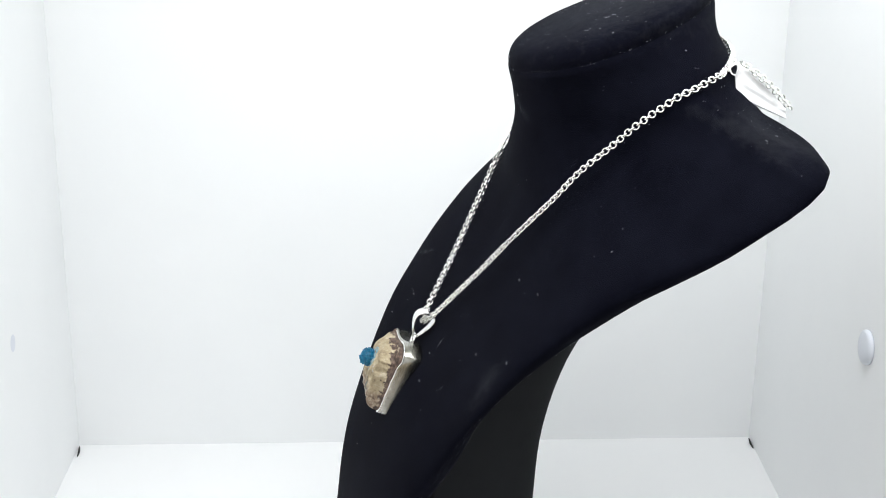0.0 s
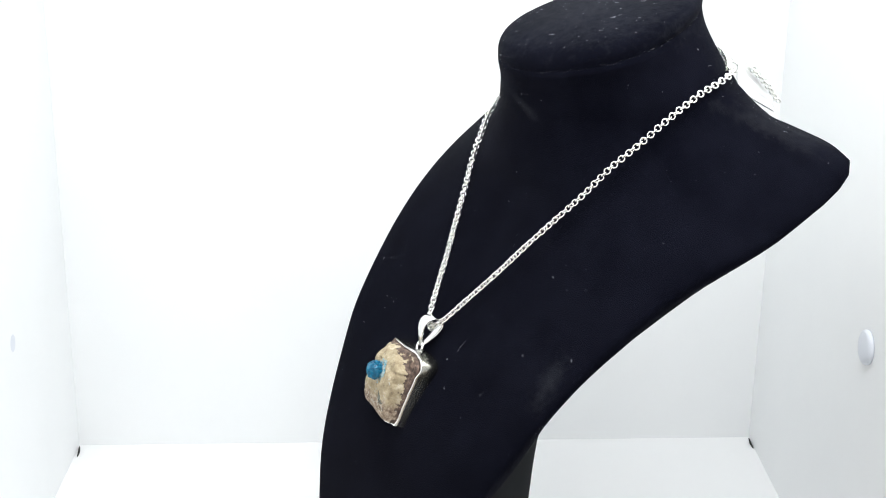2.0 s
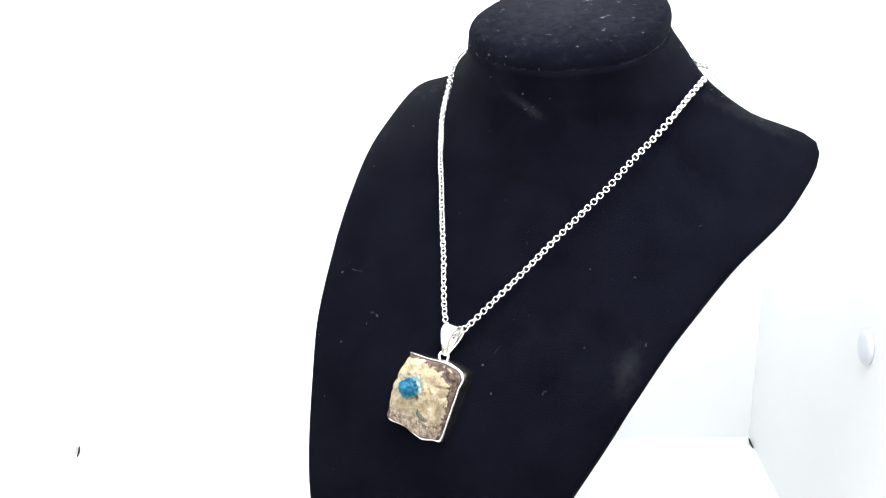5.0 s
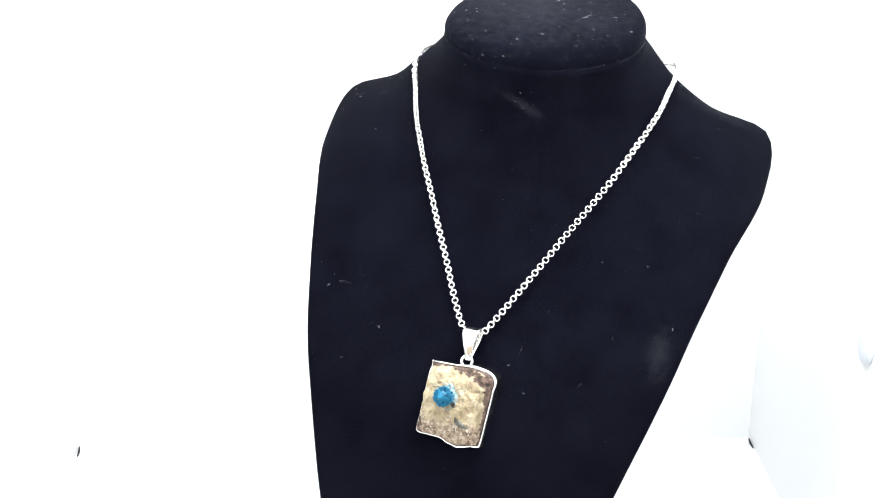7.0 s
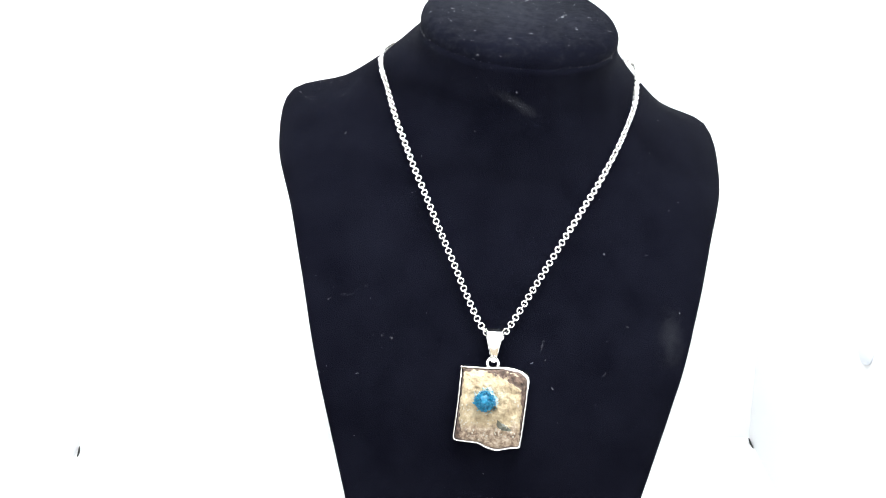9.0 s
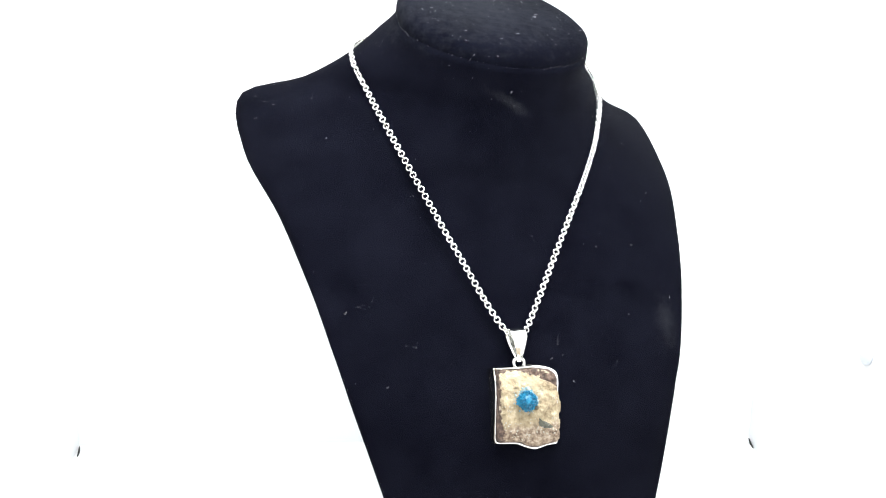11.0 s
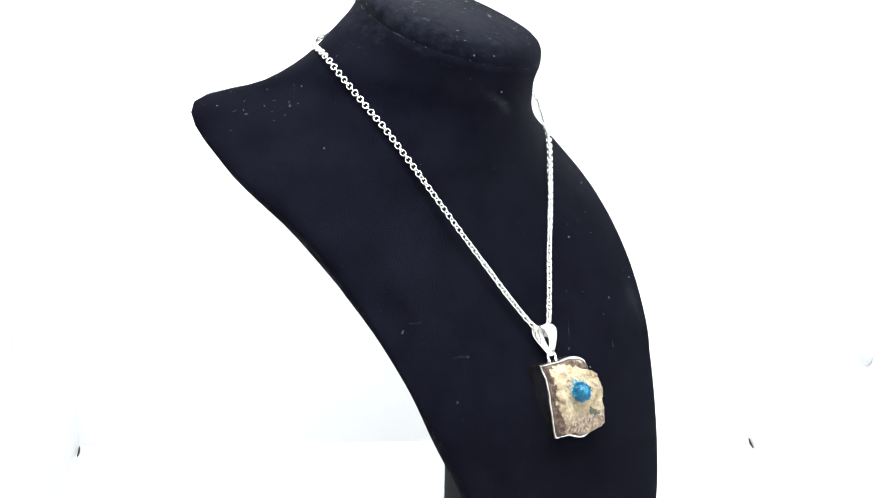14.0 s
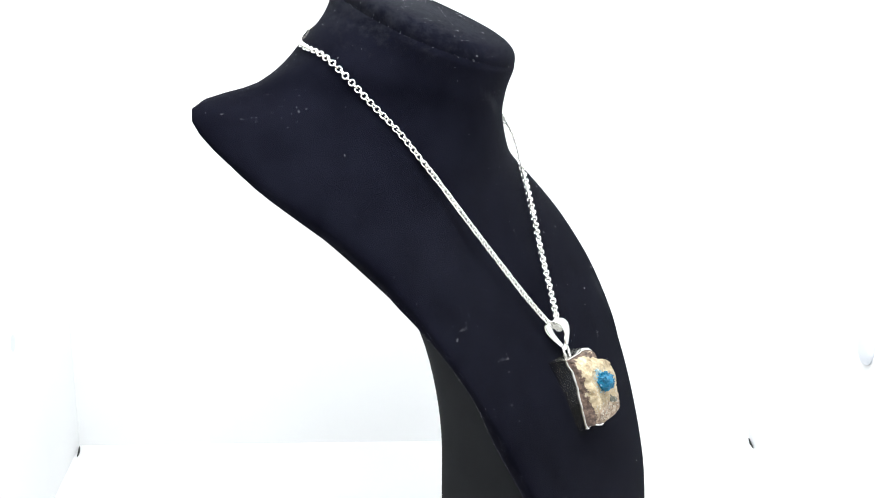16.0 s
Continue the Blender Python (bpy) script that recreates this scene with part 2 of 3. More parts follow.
def bust_section(z, grow=1.0, up=0.0, n=96):
    f, e, b, w, sh, q = (float(spline(ZK, t, z)) for t in (FRONT, EDGE, BACK, HALF, SHEAR, ROUND))
    q = min(max(q, 0.35), 3)
    loop = []
    cy = (f + b) / 2
    for k in range(n):
        u = 2 * math.pi * k / n
        c, s = math.cos(u), math.sin(u)
        a = abs(s)
        y = e + ((f if s < 0 else b) - e) * a**q + 0.008 * math.copysign(a**0.35, s)
        # one flank is cut slightly shorter than the other
        y -= 0.0075 * max(0.0, c)**0.5 * max(0.0, 1 - ((z - 0.39) / 0.13)**2)
        y += 0.0015 * max(0.0, c)**0.5 * max(0.0, 1 - ((z - 0.525) / 0.025)**2)
        # the chest stands a little further out on one side
        if s < 0:
            y -= 0.03 * w * c * a * max(0.0, 1 - ((z - 0.20) / 0.19)**2)
        x, y = w * c * grow, cy + (y - cy) * grow
        x += 0.0028 * min(1.0, max(0.0, (z - 0.59) / 0.05))
        loop.append(in_bust(x, y, z + sh * (y - 0.13) + up + (0.004 * a * -c * max(0.0, 1 - ((z - 0.565) / 0.05)**2) if s > 0 > c else 0.0)))
    return loop


def mannequin_bust():
    bm = bmesh.new()
    levels = list(np.linspace(-0.083, 0.643, 90))
    loops = [bust_section(z) for z in levels]
    # rounded lip and domed top of the neck
    for grow, up in ((0.991, 0.0005), (0.994, 0.002), (1.0, 0.005), (1.001, 0.009), (0.992, 0.013), (0.972, 0.0165), (0.93, 0.0195), (0.87, 0.0215),
                     (0.78, 0.023), (0.6, 0.0245), (0.3, 0.0255), (0.02, 0.0255)):
        loops.append(bust_section(0.643, grow, up))
    rings(bm, loops)
    # smooth support column behind the shell
    col = []
    for z in np.linspace(-0.088, 0.40, 30):
        half = float(np.interp(z, [-0.09, 0.1, 0.25, 0.40], [0.048, 0.061, 0.072, 0.080]))
        cy = float(np.interp(z, [-0.09, 0.1, 0.2, 0.28, 0.34, 0.40], [-0.10, -0.095, -0.07, -0.045, -0.02, 0.02]))
        rear = float(spline([-0.09, 0.1, 0.2, 0.28, 0.34, 0.40], [0.040, 0.045, 0.051, 0.073, 0.105, 0.135], z))
        loop = []
        for k in range(64):
            u = 2 * math.pi * k / 64
            c, s = math.cos(u), math.sin(u)
            y = cy + (rear - cy) * s if s > 0 else cy + 0.012 * s
            loop.append(in_bust(0.010 + half * c, y + 0.0105 - 0.0055 * max(0.0, c + 0.3), z))
        col.append(loop)
    rings(bm, col, material_index=1)
    ob = new("mannequin_bust", finish(bm, "mannequin_bust", [velvet, charcoal]))
    return tagged(ob, "black velvet necklace display bust with a charcoal plastic back support", "display bust")


velvet_pile(velvet)
bust = mannequin_bust()
bust_tree = BVHTree.FromPolygons([v.co for v in bust.data.vertices], [tuple(q.vertices) for q in bust.data.polygons])


def outside(pt, gap):
    """The point, moved off the bust if it lies in it or nearer than gap."""
    co, no, _, dist = bust_tree.find_nearest(pt)
    return co + no * gap if (pt - co).dot(no) < gap else pt


# ---- the necklace ----
necklace = tagged(new("necklace"), "silver rolo chain necklace with stone pendant hung on the bust", "necklace")
LEFT = [(-0.008, -0.078, 0.322), (-0.0218, -0.0681, 0.3339), (-0.0350, -0.0492, 0.3604), (-0.0465, -0.0300, 0.3888), (-0.0602, -0.0094, 0.4208),
        (-0.0746, 0.0133, 0.4563), (-0.0884, 0.0345, 0.4899), (-0.1019, 0.062, 0.5273), (-0.1105, 0.0885, 0.556), (-0.1155, 0.1117, 0.579),
        (-0.114, 0.142, 0.601), (-0.095, 0.180, 0.614)]
NAPE = [(-0.05, 0.200, 0.622), (0.02, 0.208, 0.622), (0.09, 0.198, 0.615), (0.15, 0.166, 0.597)]
RIGHT = [(0.181, 0.140, 0.592), (0.1745, 0.10, 0.570), (0.166, 0.072, 0.549), (0.1525, 0.051, 0.526), (0.137, 0.031, 0.5034), (0.1175, 0.014, 0.4747),
         (0.0967, -0.0024, 0.448), (0.075, -0.0184, 0.4206), (0.0525, -0.0345, 0.3912), (0.030, -0.0518, 0.3626), (0.0042, -0.0707, 0.331), (-0.008, -0.078, 0.322)]


def along(points, step):
    """Even steps along a smooth curve through the points."""
    p = [Vector(q) for q in points]
    p = [2 * p[0] - p[1]] + p + [2 * p[-1] - p[-2]]
    fine = []
    for i in range(1, len(p) - 2):
        for k in range(40):
            s = k / 40
            fine.append(0.5 * (2 * p[i] + (p[i + 1] - p[i - 1]) * s + (2 * p[i - 1] - 5 * p[i] + 4 * p[i + 1] - p[i + 2]) * s * s
                               + (3 * p[i] - p[i - 1] - 3 * p[i + 1] + p[i + 2]) * s**3))
    fine.append(p[-2])
    out, need = [fine[0]], step
    for a, b in zip(fine, fine[1:]):
        d = (b - a).length
        while d >= need:
            a = a + (b - a) * (need / d)
            out.append(a)
            d, need = (b - a).length, step
        need -= d
    return out


LINK_R, WIRE, PITCH = 0.00129, 0.00035, 0.00189


def link_mesh(big=LINK_R, wire=WIRE):
    bm = bmesh.new()
    n, k = 18, 8
    grid = [[bm.verts.new(((big + wire * math.cos(b)) * math.cos(a), (big + wire * math.cos(b)) * math.sin(a), wire * math.sin(b)))
             for b in np.linspace(0, 2 * math.pi, k, endpoint=False)] for a in np.linspace(0, 2 * math.pi, n, endpoint=False)]
    for i in range(n):
        for j in range(k):
            bm.faces.new((grid[i][j], grid[(i + 1) % n][j], grid[(i + 1) % n][(j + 1) % k], grid[i][(j + 1) % k]))
    return finish(bm, "link", chain_silver)


LINK = link_mesh()


def chain(points, parent, lay=True):
    rng = random.Random(4)
    pts = along([metres(*q) for q in points], PITCH)
    if lay:
        pts = [outside(q, 0.0013) for q in pts]
    for i, q in enumerate(pts):
        t = (pts[min(i + 1, len(pts) - 1)] - pts[max(i - 1, 0)]).normalized()
        no = bust_tree.find_nearest(q)[1]
        side = t.cross(no).normalized()
        up = side.cross(t)
        turn = Matrix((t, side, up)).transposed().to_4x4()      # link lies in the plane of t and side
        ob = new("link", LINK)
        ob.parent = parent
        ob.matrix_local = Matrix.Translation(q) @ turn @ Matrix.Rotation(radians((8 if i % 2 else 98) + rng.uniform(-9, 9)), 4, "X")


chain(LEFT + NAPE + RIGHT, necklace)

# ---- the pendant ----
P_AT = metres(-0.0174, -0.1153, 0.2646)
P_RIGHT = Vector((0.991, -0.124, -0.022)).normalized()
P_UP = Vector((0.055, 0.343, 0.937))
P_UP = (P_UP - P_RIGHT * P_UP.dot(P_RIGHT)).normalized()
P_OUT = P_RIGHT.cross(P_UP)                                   # towards the viewer
if P_OUT.y > 0:
    P_OUT = -P_OUT
PEND = Matrix((P_RIGHT, P_UP, P_OUT)).transposed().to_4x4()
PEND.translation = P_AT
MM = 0.001
# outline of the setting, clockwise from the side, in millimetres
OUTLINE = [(-13.8, 12), (-13.5, 16.9), (-12.9, 17.5), (-2, 17.3), (4, 17.5), (10, 16.6), (13.7, 15.2), (15.7, 12.6), (15.5, 6.5), (14.5, -3.2), (13.2, -14.4), (12.4, -16.2),
           (8.4, -16.8), (3.6, -17.8), (1.2, -17.6), (-2, -16.6), (-5.2, -15.2), (-10, -14.7), (-14.4, -14.2), (-15.8, -12.4), (-15.1, -4.8), (-14.3, 4)]


def outline(n=120, inset=0.0):
    pts = along([Vector((x, y, 0)) for x, y in OUTLINE + OUTLINE[:1]], 0.1)[:-1]
    pts = [pts[int(i * len(pts) / n)] for i in range(n)]
    out = []
    for i in range(n):
        t = (pts[(i + 1) % n] - pts[i - 1]).normalized()
        out.append(pts[i] + Vector((t.y, -t.x, 0)) * inset)
    return out


def rim_lift(p):
    """Height of the setting's edge at a place of the outline, in millimetres: wavy, higher along one flank."""
    flank = min(1.0, max(0.0, (-p.x - 11.0) / 2.5)) * min(1.0, max(0.0, (15.5 - abs(p.y + 0.5)) / 3.0))
    return 0.4 * noise.noise(Vector((p.x * 0.25, p.y * 0.25, 3))) + 0.12 * noise.noise(Vector((p.x, p.y, 8))) + 1.9 * flank


def bezel():
    """The rim is thin; towards the upper right corner it steps back and the wall flares out behind it."""
    bm = bmesh.new()
    loops = []
    for inset, depth in ((1.6, -9.0), (0.7, -8.6), (0.15, -7.4), (0.0, -5), (0.0, -3.0), (0.0, -1.0), (-0.05, -0.2), (0.15, 0.15), (0.55, 0.1), (0.75, -0.4), (0.8, -2.0)):
        loop = []
        for p in outline(160, inset):
            dip = rim_lift(p)
            corner = min(1.0, max(0.0, (0.45 * p.x + 0.89 * p.y - 13.0) / 5.5))
            corner = corner * corner * (3 - 2 * corner)
            flare = 0.9 * corner * min(1.0, max(0.0, (0.2 - depth) / 2.6))
            z = depth * (1.03 + 0.010 * p.y) + (dip - 1.3 * corner if depth > -2.5 else 0)
            side = 0.5 * min(1.0, max(0.0, (p.x - 9.0) / 4.0)) * min(1.0, max(0.0, -depth / 5.0))
            loop.append(Vector((p.x + 0.35 * flare + side, p.y + 0.85 * flare, z)) * MM)
        loops.append(loop)
    rings(bm, loops)
    return bm


pendant = part("pendant_setting", bezel(), bezel_silver, necklace, "silver bezel setting with deep plain sides")
pendant.matrix_local = PEND


def rim():
    """A hammered silver edge folded over the stone: thin at the sides, broad and wavy below and at the upper corner."""
    bm = bmesh.new()
    loops = []
    n = 220
    base = outline(n, 0.5)
    for i, p in enumerate(base):
        t = (base[(i + 1) % n] - base[i - 1]).normalized()
        inward = Vector((t.y, -t.x, 0))
        low = min(1.0, max(0.0, (-p.y - 12.0) / 3.0))
        corner = min(1.0, max(0.0, (0.45 * p.x + 0.89 * p.y - 13.0) / 4.0)) * min(1.0, max(0.0, (p.x - 2.0) / 4.0))
        dip = rim_lift(p)
        flank = min(1.0, max(0.0, (-p.x - 11.0) / 2.0)) * (1 - low)
        wave = noise.noise(Vector((p.x * 0.55, p.y * 0.55, 21)))
        half = 0.33 + low * (0.30 + 0.25 * wave) + corner * 0.5 - 0.15 * flank
        tall = 0.30 + low * 0.35 - 0.16 * flank
        mid = p + Vector((0, 0, 0.1 + dip - 1.1 * corner + low * 0.35 * wave)) + inward * (0.2 * low - 0.1 * corner)
        loops.append([(mid + inward * (half * math.cos(a)) + Vector((0, 0, tall * math.sin(a)))) * MM
                      for a in np.linspace(0, 2 * math.pi, 10, endpoint=False)])
    loops.append(loops[0])
    rings(bm, loops, closed_ends=False)
    bmesh.ops.remove_doubles(bm, verts=list(bm.verts), dist=1e-7)
    return bm


part("rim", rim(), rim_silver, pendant, "bright hammered silver edge")


BLUE_AT = (-3.0, 3.2)


def stone_height(x, y):
    """Height of the rough stone above the setting's rim, in millimetres."""
    v = Vector((x * 0.11, y * 0.11, 0.3))
    arch = max(0.0, 1 - abs((y + 0.5) / 17.8)**2.2)**0.75
    h = 0.9 + 7.4 * arch + 1.1 * noise.noise(v) + 1.0 * noise.noise(v * 2.3 + Vector((5, 1, 0))) + 0.5 * noise.noise(v * 6)
    h += 1.2 * arch * min(1.0, max(0.0, (x + 2) / 10.0))
    h -= 0.12 * max(0, x - 11.0)**2 + 0.05 * max(0, -x - 9)**2
    # broken rock step along the upper right edge, and a small pocket beside the blue cluster
    wob = 0.9 * noise.noise(Vector((x * 0.45, y * 0.45, 4))) + 0.5 * noise.noise(Vector((x * 1.3, y * 1.3, 9)))
    step = min(1.0, max(0.0, (max(0.5 * x + 0.87 * y - 13.2, x - 12.2, y - 15.6) + wob) / 0.5))
    h += step * (min(h, 1.3 + 0.5 * wob) - h)
    pit = math.hypot(x - BLUE_AT[0] - 3.9, y - BLUE_AT[1] + 2.9) / 1.2
    h -= 3.6 * max(0.0, 1 - pit * pit)
    # small dark pockets in the broken flank
    for px, py, pr in ((-12.9, 5.5, 0.8), (-12.8, 0.5, 1.0), (-13.2, -3.0, 0.8)):
        h -= 3.2 * max(0.0, 1 - ((x - px) / pr)**2 - ((y - py) / (1.4 * pr))**2)
    return max(h, 0.8)


def stone():
    bm = bmesh.new()
    loops = []
    base = outline(160, 0.95)
    cx, cy = -0.5, -0.3
    for s, lift in [(1.0, 0.0), (0.998, 0.18), (0.994, 0.36), (0.99, 0.54), (0.982, 0.72), (0.97, 0.86), (0.95, 0.95)] + [(q, 1.0) for q in np.linspace(0.925, 0.02, 46)]:
        loop = []
        for p in base:
            x, y = cx + (p.x - cx) * s, cy + (p.y - cy) * s
            h = stone_height(x, y)
            q = Vector((x * 0.9, y * 0.9, 7 + h * 0.5 * lift))
            rough = 0.32 * noise.noise(q) + 0.26 * noise.noise(q * 2.4) + 0.16 * noise.noise(q * 5)
            push = 0.35 * noise.noise(q * 0.9 + Vector((9, 0, 0))) if 0.1 < lift < 1 else 0
            loop.append(Vector((x * (1 + 0.09 * push), y * (1 + 0.09 * push), -0.6 + (h + 0.6) * lift + rough * min(1, lift * 2))) * MM)
        loops.append(loop)
    rings(bm, loops)
    return bm


stone_ob = part("stone", stone(), stone_mat, pendant, "rough cream and brown crystal-crusted stone")
stone_tree = BVHTree.FromPolygons([v.co for v in stone_ob.data.vertices], [tuple(q.vertices) for q in stone_ob.data.polygons])


def on_stone(x, y):
    """The stone's surface over (x, y) millimetres: place and normal."""
    co, no, _, _ = stone_tree.ray_cast(Vector((x, y, 30)) * MM, Vector((0, 0, -1)))
    return (co, no) if co is not None else (Vector((x, y, 3)) * MM, Vector((0, 0, 1)))


def spike(bm, at, axis, r1, r2, depth, spin, sides=5):
    m = Matrix.Translation(at) @ axis.to_track_quat("Z", "Y").to_matrix().to_4x4() @ Matrix.Rotation(spin, 4, "Z")
    bmesh.ops.create_cone(bm, cap_ends=True, segments=sides, radius1=r1 * MM, radius2=r2 * MM, depth=depth * MM, matrix=m)


def crystal_cluster():
    rng = random.Random(5)
    bm = bmesh.new()
    top, _ = on_stone(*BLUE_AT)
    mid = top + Vector((0, 0, 1.9)) * MM
    for k in range(320):
        d = Vector((rng.gauss(0, 1), rng.gauss(0, 1), rng.uniform(-0.5, 1.4))).normalized()
        r = 3.75 * (1 + 0.16 * noise.noise(d * 1.6 + Vector((2, 7, 1)))) + rng.uniform(-0.5, 0.35)
        tilt = (d + Vector((rng.uniform(-0.4, 0.4), rng.uniform(-0.4, 0.4), rng.uniform(-0.2, 0.2)))).normalized()
        spike(bm, mid + Vector((d.x * r, d.y * r, d.z * r * 0.95)) * MM, tilt, rng.uniform(0.3, 0.62), rng.uniform(0.12, 0.42), rng.uniform(0.5, 1.2), rng.uniform(0, 6))
    bmesh.ops.create_icosphere(bm, subdivisions=3, radius=3.6 * MM, matrix=Matrix.Translation(mid))
    return bm


part("crystal_cluster", crystal_cluster(), crystal, pendant, "round cluster of deep blue crystals", smooth=False)


def crust(places, seed, lo, hi):
    """Small upright crystals at the places on the stone given in millimetres."""
    rng = random.Random(seed)
    bm = bmesh.new()
    for x, y in places:
        co, no = on_stone(x, y)
        size = rng.uniform(lo, hi)
        axis = (no + Vector((rng.uniform(-0.6, 0.6), rng.uniform(-0.6, 0.6), 0))).normalized()
        spike(bm, co, axis, size, size * 0.4, size * 2.0, rng.uniform(0, 6), 4)
    return bm


def crust_places(seed):
    """Scattered, in clumps low on the stone; and a fringe beside the blue cluster."""
    rng = random.Random(seed)
    spots = [(rng.uniform(-12.5, 12.5), rng.triangular(-14, 13, -10)) for k in range(45)]
    for cx, cy in ((-11, -6), (-8.5, -11), (-1.5, -11.5), (2, -9.2), (8.8, -10.5), (-12, 0.5), (10.5, 3)):
        spots += [(cx + rng.gauss(0, 1.0), cy + rng.gauss(0, 0.8)) for k in range(9)]
    fringe = []
    for k in range(170):
        a, r = rng.gauss(0.75, 1.0), rng.uniform(3.4, 5.6)
        fringe.append((BLUE_AT[0] + r * math.cos(a), BLUE_AT[1] + r * math.sin(a)))
    return spots, fringe


SPOTS, FRINGE = crust_places(8)
tagged(part("crystal_crust", crust(SPOTS, 3, 0.12, 0.42), druse, pendant, "scattered tiny clear crystals", smooth=False), kind="stuff")
tagged(part("crystal_fringe", crust(FRINGE, 4, 0.2, 0.5), pale_blue, pendant, "pale blue crystals beside the blue cluster", smooth=False), kind="stuff")


def inclusion():
    """A flat grey-green flake with a jagged edge, set in the crust."""
    bm = bmesh.new()
    shape = [(2.6, -4.2), (3.8, -5.4), (5.4, -6.0), (7.0, -6.9), (8.0, -7.9), (8.9, -8.3), (7.6, -8.9), (5.8, -8.7), (4.2, -8.6), (2.9, -7.6), (2.2, -6.3)]
    mid = Vector((5.2, -7.1, 0))
    loops = []
    for s, up in ((1.0, -0.1), (0.96, 0.22), (0.7, 0.30), (0.35, 0.26), (0.03, 0.3)):
        loop = []
        for x, y in shape:
            q = mid + (Vector((x, y, 0)) - mid) * s
            loop.append(on_stone(q.x, q.y)[0] + Vector((0, 0, up)) * MM)
        loops.append(loop)
    rings(bm, loops)
    return bm


part("inclusion", inclusion(), slate, pendant, "grey-green mineral flake", smooth=False)


def ring_mesh(centre, big, wire, turn):
    bm = bmesh.new()
    n, k = 28, 10
    g = [[bm.verts.new((centre + turn @ Vector(((big + wire * math.cos(b)) * math.cos(a), (big + wire * math.cos(b)) * math.sin(a), wire * math.sin(b)))) * MM)
          for b in np.linspace(0, 2 * math.pi, k, endpoint=False)] for a in np.linspace(0, 2 * math.pi, n, endpoint=False)]
    for i in range(n):
        for j in range(k):
            bm.faces.new((g[i][j], g[(i + 1) % n][j], g[(i + 1) % n][(j + 1) % k], g[i][(j + 1) % k]))
    return bm


part("mounting_ring", ring_mesh(Vector((0.3, 19.0, -6.0)), 2.4, 0.8, Matrix.Identity(3)), silver, pendant)


def bail():
    """A tapered band folded into a drop-shaped loop: wide at the top, pinched at the ring."""
    bm = bmesh.new()
    loops = []
    n = 64
    for k in range(n):
        a = 2 * math.pi * k / n
        h = 7.1 - 7.1 * math.cos(a)
        f = h / 14.2
        d = -1.8 * f + 6.3 * math.sin(a) * (0.16 + 0.84 * f)**0.9
        wide = 1.3 + 2.9 * f**1.1
        nrm = Vector((0, -math.cos(a) * 0.6, math.sin(a))).normalized()
        mid = Vector((0.6, 19.8 + h, -6.0 + d))
        loop = []
        for u in np.linspace(-1, 1, 9):
            loop.append(mid + Vector((wide * u, 0, 0)) + nrm * (0.15 + 0.4 * (1 - u * u)))
        for u in np.linspace(1, -1, 5):
            loop.append(mid + Vector((wide * u * 0.98, 0, 0)) - nrm * 0.25)
        loops.append(loop)
    loops.append(loops[0])
    rings(bm, [[v * MM for v in loop] for loop in loops], closed_ends=False)
    bmesh.ops.remove_doubles(bm, verts=list(bm.verts), dist=1e-7)
    return bm


bail_ob = part("bail", bail(), silver, necklace, "tapered polished silver bail")
bail_ob.matrix_local = PEND

# ---- clasp and price tag behind the neck ----
EXT = [(0.156, 0.181, 0.602), (0.165, 0.184, 0.599), (0.170, 0.197, 0.589), (0.173, 0.212, 0.576), (0.174, 0.226, 0.563)]
chain(EXT, necklace, False)


def clasp():
    """A sprung ring with a short tongue, closing the chain."""
    bm = ring_mesh(Vector((0, 0, 0)), 2.3, 0.55, Matrix.Identity(3))
    spike(bm, Vector((0.0, 3.6, 0)) * MM, Vector((0, 1, 0)), 0.5, 0.35, 3.0, 0, 10)
    return bm


clasp_ob = part("clasp", clasp(), silver, necklace, "small silver spring ring clasp")
clasp_ob.matrix_local = Matrix.Translation(metres(0.155, 0.176, 0.597)) @ pose(0, 0, 0, 70, 0, 75)


def price_tag():
    """A folded glossy tag: an upright leaf, crinkled, with a turned-up lower lip."""
    bm = bmesh.new()
    nu, nv = 26, 14
    def leaf(u, v):
        y = 0.1715 + 0.0545 * u
        top = 0.6045 - 0.0395 * u
        low = 0.5735 - 0.0215 * u
        z = low + (top - low) * v
        x = 0.165 + 0.003 * u + 0.0030 * noise.noise(Vector((u * 5, v * 3, 1))) * (1 if v > 0.45 else 0.35) + 0.006 * max(0, 0.45 - v)
        return metres(x, y, z)
    for off in (0.0, -0.0009):
        g = [[bm.verts.new(leaf(i / nu, j / nv) + Vector((off, 0, 0))) for j in range(nv + 1)] for i in range(nu + 1)]
        for i in range(nu):
            for j in range(nv):
                bm.faces.new((g[i][j], g[i + 1][j], g[i + 1][j + 1], g[i][j + 1]))
        if off == 0.0:
            first = g
    edge = [(i, 0) for i in range(nu)] + [(nu, j) for j in range(nv)] + [(i, nv) for i in range(nu, 0, -1)] + [(0, j) for j in range(nv, 0, -1)]
    for (a, b), (c, d) in zip(edge, edge[1:] + edge[:1]):
        bm.faces.new((first[a][b], first[c][d], g[c][d], g[a][b]))
    ob = new("price_tag", finish(bm, "price_tag", tag_white))
    return tagged(ob, "folded glossy white tag tied to the chain behind the neck", "tag")


tag = price_tag()


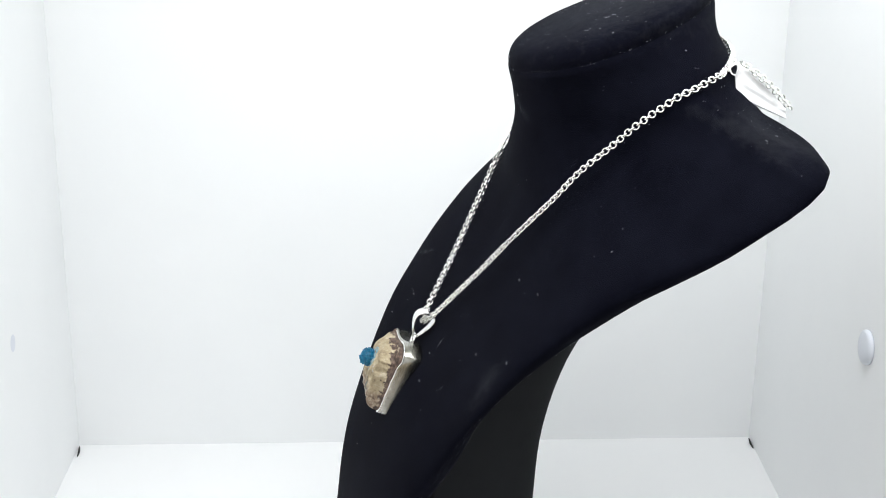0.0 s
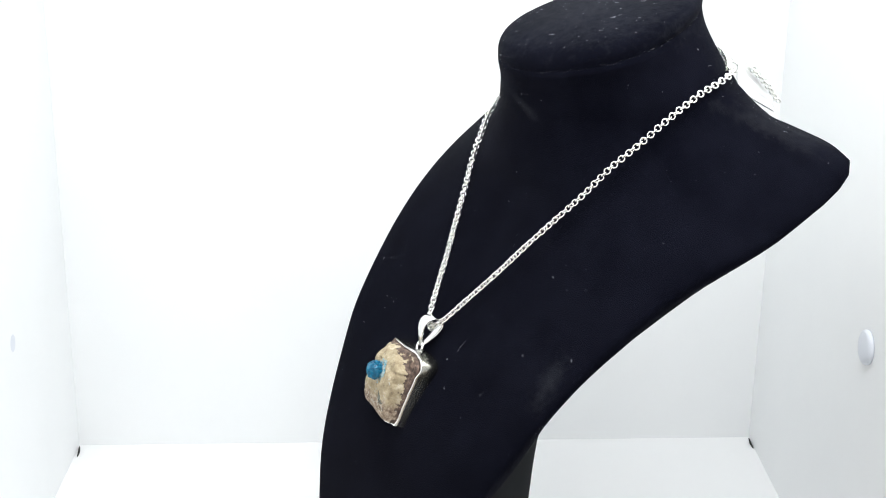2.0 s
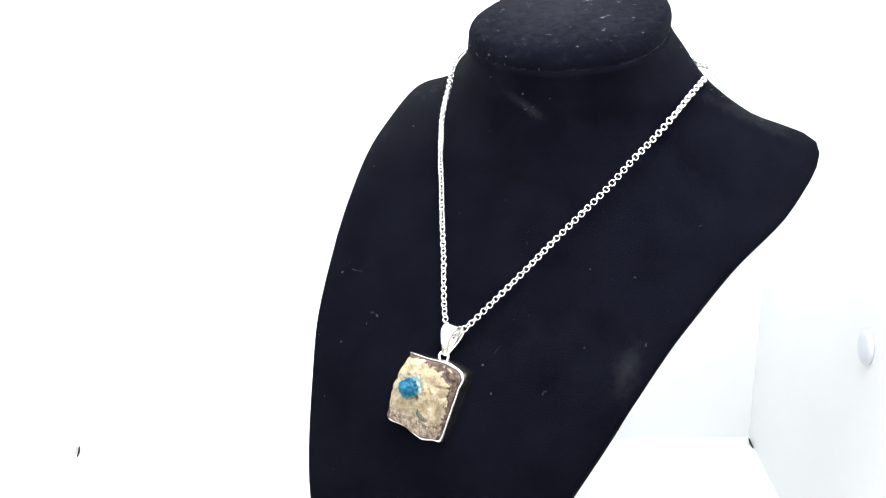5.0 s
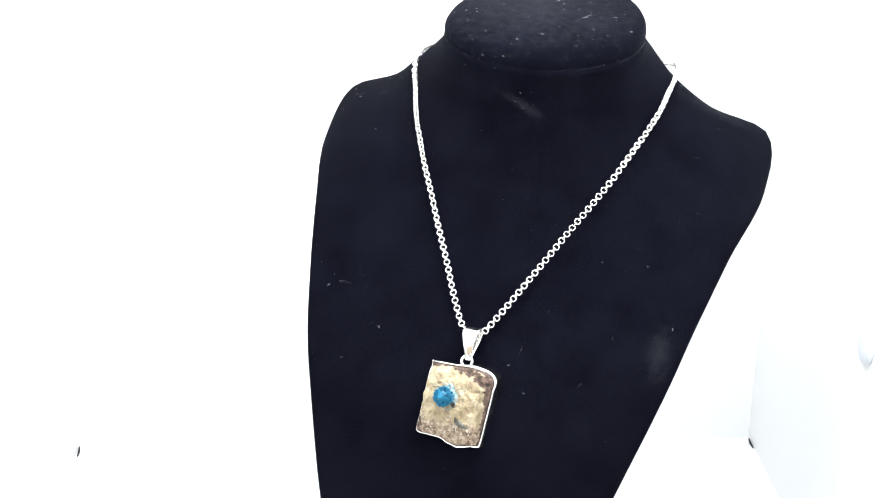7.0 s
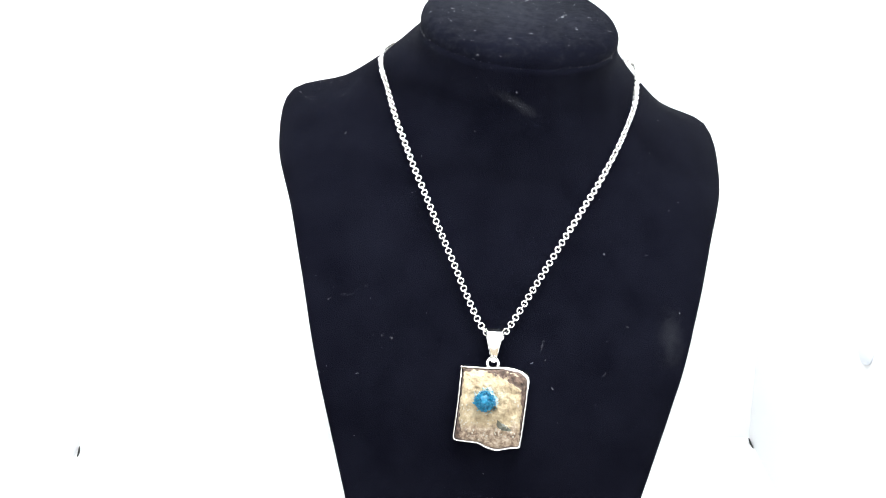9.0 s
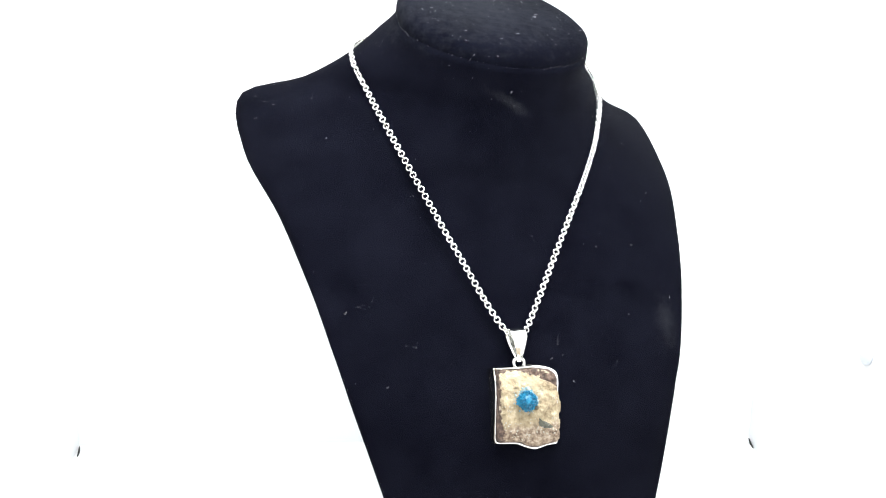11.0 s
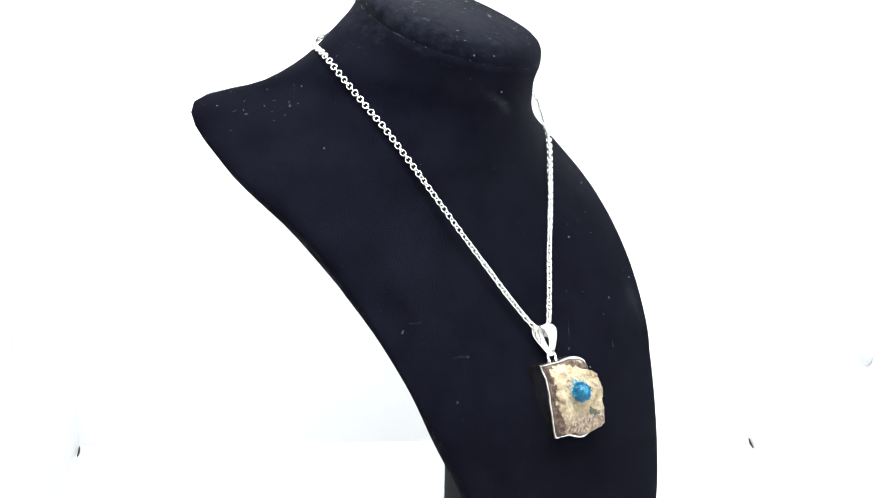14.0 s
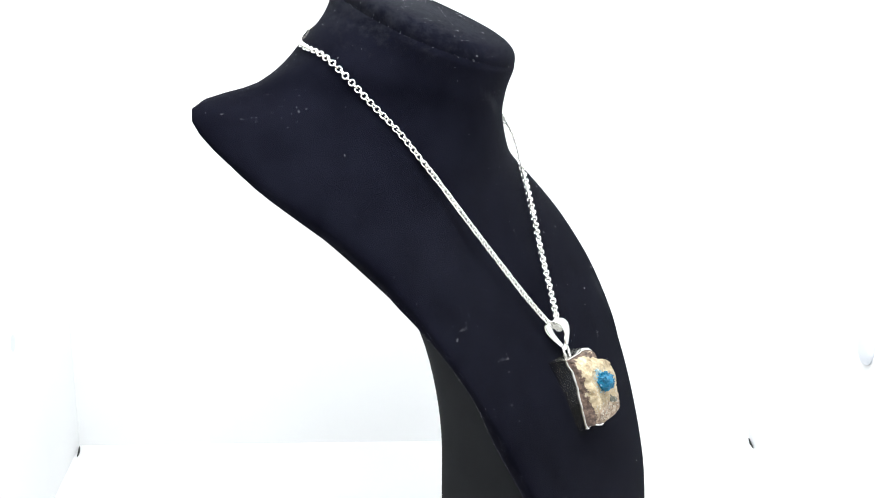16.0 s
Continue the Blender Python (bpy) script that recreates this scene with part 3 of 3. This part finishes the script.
# ---- lint on the velvet ----
def lint():
    rng = random.Random(11)
    bm = bmesh.new()

    def fibre(co, no, length, thick):
        t = no.cross(Vector((rng.uniform(-1, 1), rng.uniform(-1, 1), rng.uniform(-1, 1)))).normalized()
        side = no.cross(t)
        pts = []
        for k in (-1, 0, 1):
            pts.append(co + no * (0.00012 + 0.0001 * (1 - abs(k))) + t * (k * length / 2) + side * (0.25 * length * rng.uniform(-1, 1) * abs(k)))
        vs = [[bm.verts.new(p + side * thick * a + no * thick * b) for a, b in ((-0.5, 0), (0.5, 0), (0, 0.8))] for p in pts]
        for a, b in zip(vs, vs[1:]):
            for i in range(3):
                bm.faces.new((a[i], a[(i + 1) % 3], b[(i + 1) % 3], b[i]))
        bm.faces.new(vs[0][::-1])
        bm.faces.new(vs[-1])

    def scratch(a, b, count, wide):
        """A row of short raised fibres between two places on the pile."""
        for k in range(count):
            q = Vector(a).lerp(Vector(b), rng.random())
            co, no, _, _ = bust_tree.find_nearest(metres(*q) + Vector((rng.gauss(0, wide), 0, rng.gauss(0, wide))))
            fibre(co, no, rng.uniform(0.0002, 0.0005), rng.uniform(0.00002, 0.00005))

    for a, b, count, wide in (((0.0379, -0.0749, 0.309), (0.044, -0.0691, 0.3194), 26, 0.0003), ((0.0974, -0.0929, 0.2835), (0.1039, -0.0891, 0.2895), 14, 0.0004),
                              ((-0.1456, -0.0289, 0.3708), (-0.1534, -0.0346, 0.3605), 12, 0.0001), ((-0.1534, -0.0346, 0.3605), (-0.1676, -0.0325, 0.3618), 22, 0.0006),
                              ((-0.1133, -0.0603, 0.3215), (-0.1309, -0.0573, 0.325), 18, 0.0008), ((-0.1571, -0.0215, 0.3805), (-0.1375, -0.0307, 0.369), 12, 0.0012),
                              ((0.013, 0.0155, 0.5573), (0.0329, 0.0156, 0.5494), 18, 0.0012)):
        scratch(a, b, count, wide)
    known = [(0.0016, 0.0072, 0.6033), (0.0293, -0.0808, 0.2987), (-0.1613, 0.0913, 0.5151), (0.2087, 0.0338, 0.4398), (0.1891, -0.0568, 0.3414),
             (0.1313, -0.0651, 0.3306), (0.1623, -0.0184, 0.396), (-0.1780, -0.0344, 0.3566), (-0.1133, -0.0603, 0.3215), (-0.1497, -0.078, 0.2913),
             (-0.1639, 0.1393, 0.5545), (-0.022, 0.0168, 0.604), (0.0198, 0.0131, 0.5653), (0.0476, -0.0969, 0.2764), (0.1158, -0.0191, 0.3978)]
    for q in known:
        co, no, _, _ = bust_tree.find_nearest(metres(*q))
        for k in range(3):
            fibre(co + Vector((rng.uniform(-1, 1), 0, rng.uniform(-1, 1))) * 0.0005, no, rng.uniform(0.0004, 0.0009), 0.00013)
    polys = [q for q in bust.data.polygons if q.material_index == 0 and q.area < 1e-4]
    top = [q for q in polys if q.normal.z > 0.6 and q.center.z > 0.27]
    front = [q for q in polys if q.normal.y < 0.35 and q.center.z > 0.05]
    for pool, count, lo, hi in ((top, 150, 0.0002, 0.0009), (front, 170, 0.0002, 0.0006)):
        weights = [q.area for q in pool]
        for q in rng.choices(pool, weights, k=count):
            vs = [bust.data.vertices[i].co for i in q.vertices]
            a, b = rng.random(), rng.random()
            co = vs[0].lerp(vs[1], a).lerp(vs[-1].lerp(vs[2 % len(vs)], a), b)
            near, no, _, _ = bust_tree.find_nearest(co)
            fibre(near, no, rng.uniform(lo, hi), rng.uniform(0.00005, 0.0001))
    # small clumps on the neck's top
    for q in rng.choices(top, [q.area for q in top], k=60):
        near, no, _, _ = bust_tree.find_nearest(q.center)
        for k in range(rng.randint(3, 7)):
            fibre(near + Vector((rng.gauss(0, 1), rng.gauss(0, 1), 0)) * 0.0005, no, rng.uniform(0.0002, 0.0008), rng.uniform(0.00005, 0.00011))
    # worn pile along the shell's back edges
    for k in range(1300):
        z = rng.uniform(0.02, 0.44)
        half, edge, sh = (float(spline(ZK, t, z)) for t in (HALF, EDGE, SHEAR))
        y = edge + 0.011 * rng.uniform(-0.6, 1.0)
        q = in_bust(rng.choice((-1, 1)) * half, y, z + sh * (y - 0.13))
        near, no, _, _ = bust_tree.find_nearest(q)
        fibre(near, no, rng.uniform(0.0002, 0.0005), rng.uniform(0.00002, 0.000035))
    # fuzz along the seam under the neck's lip
    seam = bust_section(0.6435, 1.0, 0.001)
    for k in range(150):
        i = rng.randrange(len(seam))
        q = seam[i].lerp(seam[(i + 1) % len(seam)], rng.random())
        near, no, _, _ = bust_tree.find_nearest(q + Vector((0, 0, rng.uniform(-0.0006, 0.0006))))
        fibre(near, no, rng.uniform(0.0003, 0.0009), 0.00004)
    ob = new("lint", finish(bm, "lint", lint_white, False))
    return tagged(ob, "pale lint flecks clinging to black velvet", "lint", kind="stuff")


lint_ob = lint()


# ---- motion: all on the turntable's axis ----
def motions():
    rate = 8.687
    rows = [(t, pose(0, 0, 0, 0, 0, rate * (t - 8.0))) for t in np.arange(0.0, CLIP + 0.1, 2.0)]
    for thing in (bust, necklace, tag, lint_ob):
        walk(thing, rows)


motions()
